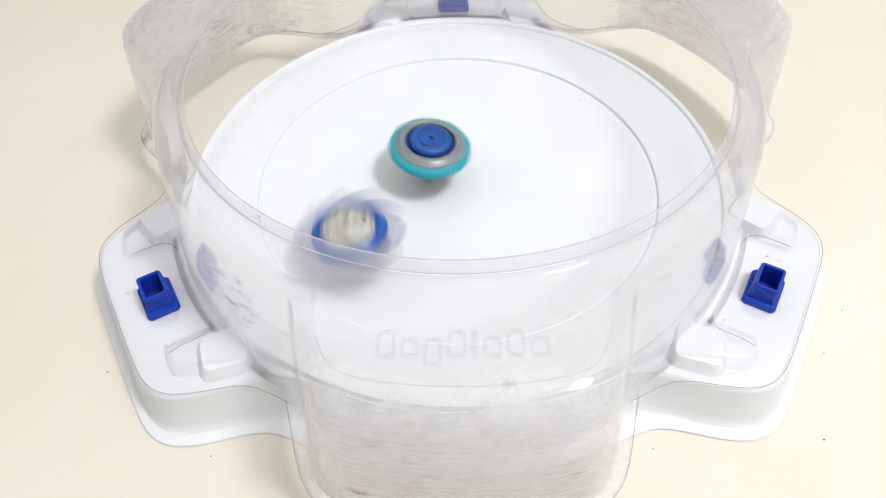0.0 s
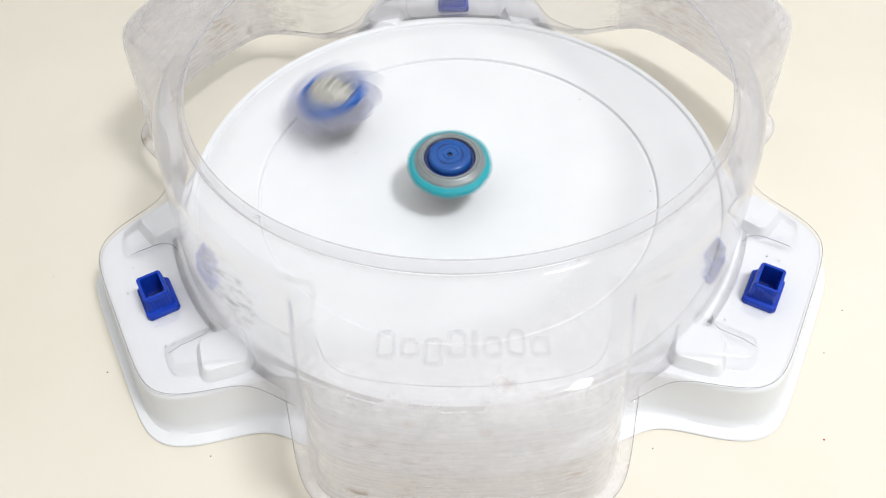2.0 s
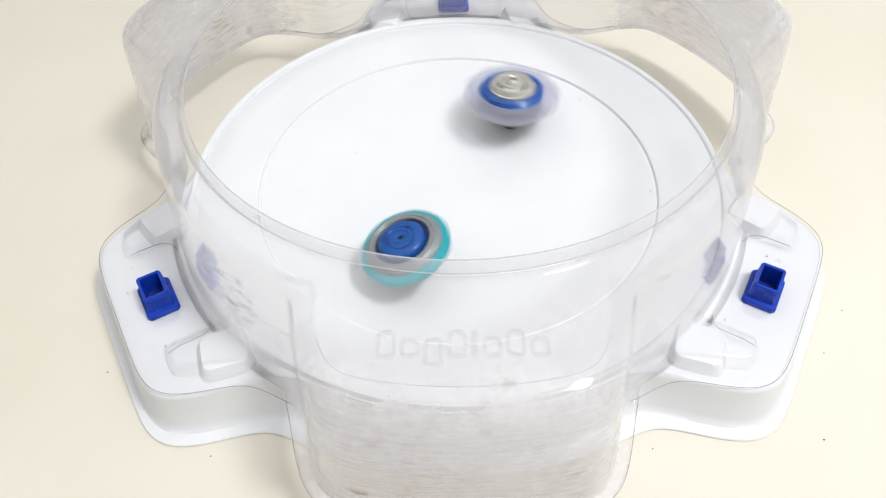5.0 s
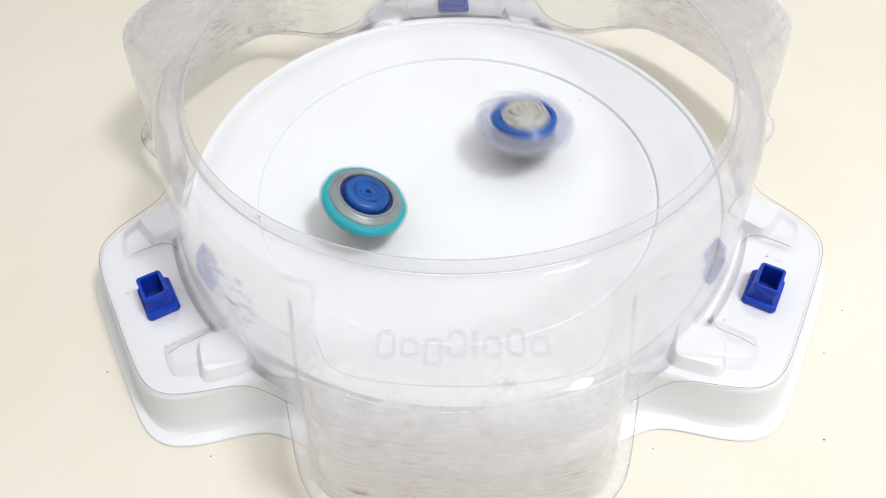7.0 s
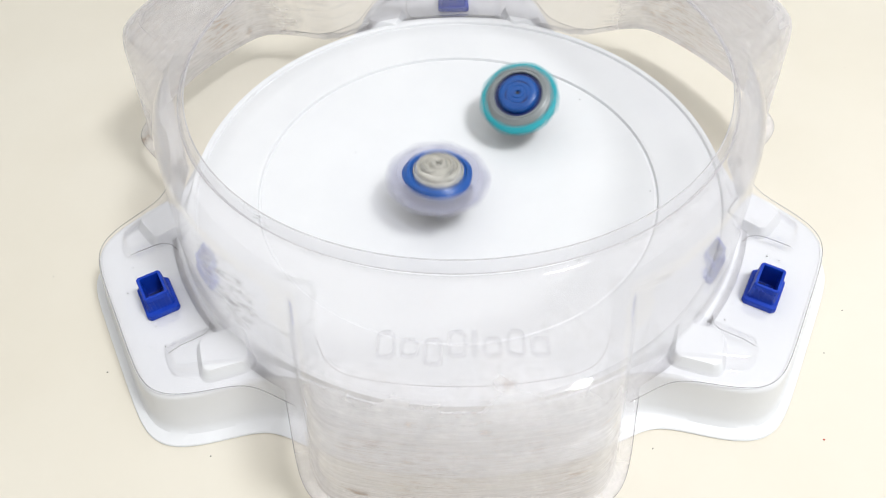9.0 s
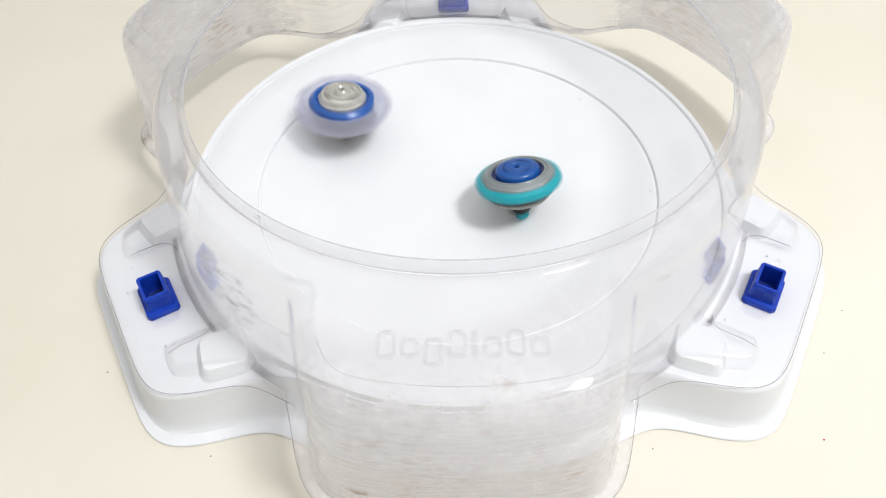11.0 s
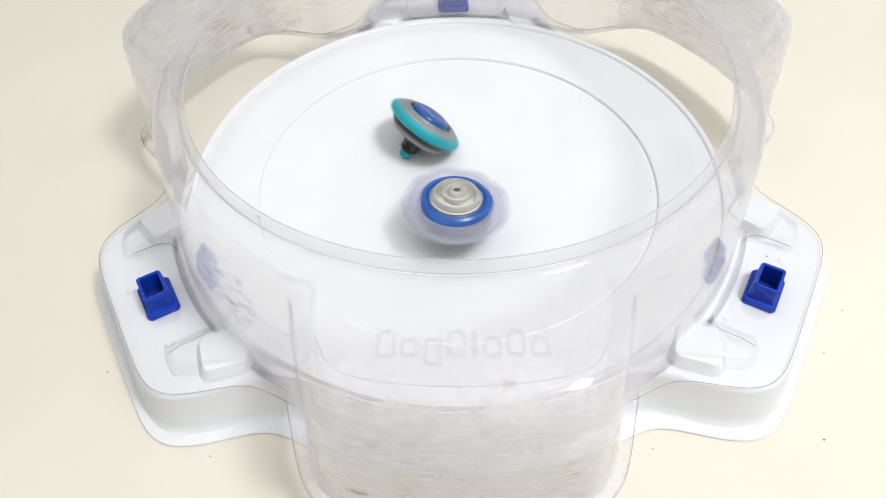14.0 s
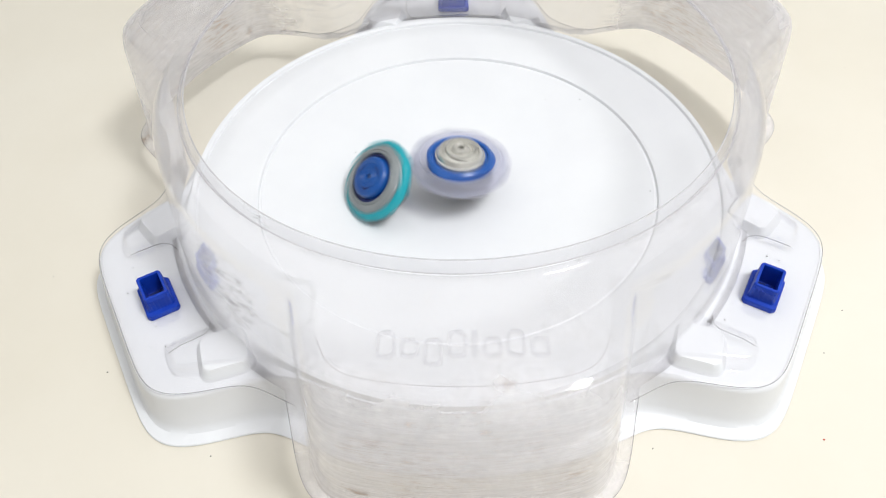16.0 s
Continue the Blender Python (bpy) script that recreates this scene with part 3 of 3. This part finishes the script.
def motions():
    walk(TEAL_TOP, spun([
        (0, -16.2, 10.3, 6, -10), (0.1, -10.0, 4.6, 6, -20), (0.2, 0.6, 8.2, 6, -30), (0.3, -0.6, 6.5, 6, -40), (0.4, -3.1, 2.8, 6, -53), 
        (0.5, -6.0, 2.1, 6, -67), (0.6, -8.3, 1.3, 6, -80), (0.7, -9.0, 1.3, 6, -80), (0.8, -11.2, 0.3, 6, -80), (0.9, -12.7, 0.3, 6, -80), 
        (1, -12.9, 2.4, 6, -80), (1.1, -13.4, 3.5, 6, -80), (1.2, -14.1, 3.5, 6, -80), (1.3, -14.9, 3.5, 6, -80), (1.4, -14.9, 4.6, 6, -80), 
        (1.5, -13.5, 7.2, 6, -80), (1.6, -12.7, 5.6, 6, -80), (1.7, -9.0, 5.6, 6, -80), (1.8, -6.1, 4.5, 6, -80), (1.9, -6.1, 3.5, 6, -80), 
        (2, -4.2, 0.7, 6, -80), (2.1, -3.2, -4.0, 6, -80), (2.2, -4.0, -5.0, 6, -80), (2.3, -6.9, -6.0, 6, -80), (2.4, -6.9, -6.0, 6, -80), 
        (2.5, -7.5, -5.6, 6, -80), (2.6, -8.3, -3.9, 6, -80), (2.7, -9.7, -3.9, 6, -80), (2.8, -11.2, -3.9, 6, -80), (2.9, -12.6, -3.9, 6, -80), 
        (3, -12.4, -1.6, 6, -80), (3.1, -11.9, 0.3, 6, -80), (3.2, -11.9, 0.3, 6, -80), (3.3, -11.9, 0.3, 6, -80), (3.4, -11.2, 2.4, 6, -80), 
        (3.5, -9.7, 2.3, 6, -80), (3.6, -7.9, 5.8, 6, -75), (3.7, -2.5, -3.6, 7, -70), (3.8, 22.5, -38.9, 8, -70), (3.9, 35.8, -45.7, 6, -70), 
        (4, 36.7, -54.0, 4, -70), (4.1, 35.8, -64.6, 7, -82), (4.2, 31.4, -57.0, 12, -95), (4.6, 10.0, -58.0, 17, -140), (5, -18.0, -60.0, 16, -180), 
        (5.4, -40.0, -58.0, 16, -215), (5.8, -48.0, -50.0, 15, -250), (6.3, -43.0, -46.4, 18, -310), (6.4, -44.7, -44.4, 19, -320), (6.5, -43.3, -40.8, 20, -330), 
        (6.6, -58.5, -37.2, 20, -336), (6.7, -56.5, -33.8, 20, -341), (6.8, -55.5, -33.6, 21, -347), (6.9, -54.4, -32.4, 21, -352), (7, -53.3, -30.1, 21, -358), 
        (7.1, -51.9, -30.5, 21, -365), (7.2, -49.8, -25.9, 21, -372), (7.3, -101.0, -13.5, 20, -373), (7.4, -86.9, -7.2, 19, -364), (7.5, -72.0, -0.6, 24, -363), 
        (7.6, -56.6, 2.2, 23, -373), (7.7, -61.7, 32.4, 21, -386), (7.8, -58.5, 48.2, 22, -392), (7.9, -55.7, 47.6, 22, -398), (8, -53.2, 45.0, 23, -404), 
        (8.1, -50.7, 42.3, 24, -412), (8.2, -44.8, 43.2, 25, -421), (8.3, -40.0, 41.7, 25, -429), (8.4, -33.6, 40.1, 26, -438), (8.5, -25.6, 39.7, 27, -446), 
        (8.6, -16.3, 35.4, 27, -452), (8.7, -4.0, 46.7, 27, -459), (8.8, 6.1, 52.3, 26, -465), (8.9, 26.5, 59.1, 26, -472), (9, 39.5, 54.4, 26, -478), 
        (9.1, 39.9, 52.4, 25, -486), (9.2, 38.5, 48.9, 24, -494), (9.6, 50.0, 20.0, 20, -520), (10, 52.0, -10.0, 19, -550), (10.4, 48.0, -24.0, 18, -572), 
        (10.9, 36.0, -22.0, 18, -598), (11.3, 22.8, -16.4, 21, -622), (11.4, 6.3, -18.9, 22, -628), (11.5, 0.7, -20.9, 22, -635), (11.6, 1.2, -23.2, 22, -642), 
        (11.7, -1.1, -22.9, 23, -650), (11.8, 0.3, -22.4, 23, -657), (11.9, -2.6, -21.6, 24, -665), (12, -0.3, -22.3, 24, -672), (12.1, 0.6, -21.9, 23, -683), 
        (12.2, -0.2, -23.1, 21, -694), (12.3, -3.1, -22.0, 20, -705), (12.4, -10.7, -6.2, 22, -720), (12.5, -14.0, 13.0, 24, -735), (12.6, -13.6, 28.4, 26, -750), 
        (12.7, -3.8, 70.0, 29, -765), (12.8, -1.3, 80.9, 31, -782), (12.9, -3.7, 78.0, 32, -798), (13, -0.8, 74.8, 34, -815), (13.1, 4.8, 73.8, 36, -838), 
        (13.2, 7.8, 68.1, 38, -860), (13.3, 15.4, 59.1, 39, -880), (13.4, 16.9, 43.8, 40, -900), (13.5, 13.4, 25.3, 41, -922), (13.6, 9.6, 4.0, 41, -945), 
        (13.7, -0.3, 2.0, 41, -968), (13.8, -15.6, 7.4, 42, -992), (13.9, -27.1, 15.5, 42, -1021), (14, -29.9, 26.1, 42, -1050), (14.1, -32.0, 22.5, 41, -1082), 
        (14.2, -30.9, 23.7, 40, -1115), (14.3, -26.6, 24.6, 37, -1143), (14.4, -22.2, 24.4, 38, -1165), (14.5, -20.2, 25.2, 39, -1187), (14.6, -13.7, 24.0, 39, -1208), 
        (14.7, -11.0, 20.2, 40, -1230), (14.8, -5.9, 12.8, 41, -1261), (14.9, -13.5, 7.1, 41, -1291), (15, -27.4, 1.6, 42, -1322), (15.1, -33.7, -3.0, 42, -1348), 
        (15.2, -29.5, -5.0, 42, -1375), (15.3, -46.8, -12.1, 42, -1404), (15.4, -43.9, -6.3, 42, -1433), (15.5, -39.1, 1.7, 42, -1462), (15.6, -36.9, 5.2, 37, -1499), 
        (15.7, -48.2, 11.8, 42, -1515), (15.8, -41.3, 14.0, 42, -1541), (15.9, -33.5, 9.9, 42, -1567), (16, -26.9, -1.2, 42, -1593), 
    ], 86))
    walk(PALE_TOP, spun([
        (0, -48.1, -52.9, 5, 180), (0.1, -51.1, 0.1, 5, 180), (0.2, -32.1, 45.1, 5, 180), (0.3, 9.7, 67.4, 5, 180), (0.4, 66.6, 63.2, 5, 180), 
        (0.5, 99.8, 15.5, 5, 180), (0.6, 99.5, -50.4, 5, 180), (0.7, 52.1, -97.0, 5, 180), (0.8, 1.0, -99.1, 5, 180), (0.9, -62.4, -72.6, 5, 180), 
        (1, -102.5, 1.7, 5, 180), (1.1, -92.6, 80.3, 5, 180), (1.2, -26.7, 76.4, 5, 180), (1.3, 44.7, 43.3, 5, 180), (1.4, 96.2, 5.3, 5, 180), 
        (1.5, 96.7, -44.9, 5, 180), (1.6, 64.8, -86.5, 5, 180), (1.7, 10.3, -100.1, 5, 180), (1.8, -44.7, -78.5, 5, 180), (1.9, -73.5, -18.5, 5, 180), 
        (2, -64.9, 44.6, 5, 180), (2.1, -18.7, 91.5, 5, 180), (2.2, 46.9, 84.5, 5, 180), (2.3, 97.8, 19.0, 5, 180), (2.4, 76.8, -66.1, 5, 180), 
        (2.5, -11.2, -99.9, 5, 180), (2.6, -86.1, -44.3, 5, 180), (2.7, -86.0, 48.9, 5, 180), (2.8, -12.9, 93.8, 5, 180), (2.9, 69.7, 70.7, 5, 180), 
        (3, 99.7, 0.2, 5, 180), (3.1, 76.5, -67.8, 5, 180), (3.2, 9.7, -100.1, 5, 180), (3.3, -69.5, -74.1, 5, 180), (3.4, -101.0, -3.0, 5, 180), 
        (3.5, -93.9, 64.0, 5, 180), (3.6, -58.7, 85.6, 5, 180), (3.7, -14.4, 44.1, 5, 157), (3.8, 14.6, 37.3, 5, 135), (3.9, 37.3, 11.6, 5, 113), 
        (4, 28.4, -14.3, 5, 90), (4.1, -0.0, -23.8, 5, 89), (4.2, -31.1, -19.9, 5, 89), (4.5, -50.0, 20.0, 5, 90), (4.8, -5.0, 56.0, 5, 85), 
        (5.1, 42.0, 36.0, 5, 80), (5.4, 30.0, -22.0, 5, 80), (5.7, -12.0, 4.0, 5, 80), (6, 20.0, 30.0, 5, 80), (6.3, 56.7, -3.5, 5, 76), 
        (6.4, 38.8, -27.4, 5, 76), (6.5, 8.0, -28.7, 5, 75), (6.6, -7.7, -12.1, 5, 74), (6.7, -12.2, 15.1, 5, 74), (6.8, -3.0, 36.1, 5, 73), 
        (6.9, 19.0, 42.8, 5, 73), (7, 35.8, 25.8, 5, 72), (7.1, 33.2, -7.6, 5, 71), (7.2, 12.9, -29.3, 5, 71), (7.3, 20.2, -33.7, 5, 70), 
        (7.4, 27.3, -39.6, 5, 70), (7.5, 11.8, -43.4, 5, 69), (7.6, -12.1, -42.0, 5, 68), (7.7, -14.1, -46.2, 5, 68), (7.8, -23.9, -35.0, 5, 67), 
        (7.9, -21.6, -16.3, 5, 67), (8, -4.7, -0.5, 5, 66), (8.1, 18.8, -3.1, 5, 65), (8.2, 36.3, -18.3, 5, 65), (8.3, 34.8, -42.3, 5, 64), 
        (8.4, 19.0, -59.9, 5, 64), (8.5, -6.8, -56.4, 5, 63), (8.6, -24.1, -36.0, 5, 62), (8.7, -31.6, -19.6, 5, 62), (8.8, -27.9, -5.8, 5, 61), 
        (8.9, -17.1, -1.1, 5, 61), (9, -10.5, -13.1, 5, 60), (9.1, -14.7, -29.6, 5, 60), (9.2, -25.7, -30.8, 5, 60), (9.5, -48.0, -8.0, 5, 60), 
        (9.8, -35.0, 38.0, 5, 60), (10.1, 8.0, 40.0, 5, 60), (10.4, 0.0, 6.0, 5, 60), (10.7, -30.0, 0.0, 5, 60), (11, -62.0, 38.0, 5, 60), 
        (11.3, -41.6, 54.5, 5, 60), (11.4, -17.8, 47.0, 5, 60), (11.5, 5.2, 39.0, 5, 60), (11.6, 21.3, 22.8, 5, 60), (11.7, 38.0, 6.0, 5, 60), 
        (11.8, 49.7, -7.6, 5, 60), (11.9, 58.6, -26.0, 5, 60), (12, 58.5, -40.8, 5, 60), (12.1, 48.8, -60.9, 5, 60), (12.2, 33.3, -68.8, 5, 60), 
        (12.3, 14.3, -68.5, 5, 60), (12.4, -2.7, -59.2, 5, 60), (12.5, -13.5, -49.1, 6, 60), (12.6, -22.2, -37.1, 6, 60), (12.7, -29.1, -35.4, 6, 60), 
        (12.8, -33.3, -19.9, 6, 60), (12.9, -25.2, -6.9, 6, 60), (13, -12.8, -1.4, 6, 60), (13.1, 2.5, 0.6, 6, 60), (13.2, 17.5, -6.4, 6, 60), 
        (13.3, 25.4, -18.7, 6, 60), (13.4, 28.8, -29.3, 6, 60), (13.5, 21.4, -41.8, 6, 60), (13.6, 7.5, -44.5, 6, 60), (13.7, -3.2, -38.0, 6, 60), 
        (13.8, -7.9, -31.9, 6, 60), (13.9, -5.9, -31.9, 6, 60), (14, -2.3, -33.1, 6, 60), (14.1, 3.1, -31.1, 6, 60), (14.2, 7.2, -33.3, 6, 60), 
        (14.3, 9.4, -29.3, 6, 60), (14.4, 13.0, -27.4, 6, 60), (14.5, 16.2, -24.5, 6, 60), (14.6, 17.4, -21.4, 6, 60), (14.7, 18.2, -20.4, 6, 60), 
        (14.8, 14.2, -14.8, 6, 60), (14.9, 13.0, -10.6, 6, 60), (15, 19.4, -3.2, 6, 60), (15.1, 24.0, -5.9, 6, 60), (15.2, 22.5, -6.9, 6, 60), 
        (15.3, 26.8, -7.2, 6, 60), (15.4, 31.8, -16.2, 6, 60), (15.5, 27.1, -24.5, 6, 60), (15.6, 15.1, -24.4, 6, 60), (15.7, 15.2, -23.4, 6, 60), 
        (15.8, 6.1, -21.9, 6, 60), (15.9, 2.1, -13.4, 6, 60), (16, 0.2, -2.5, 6, 60), 
    ], 86))


motions()
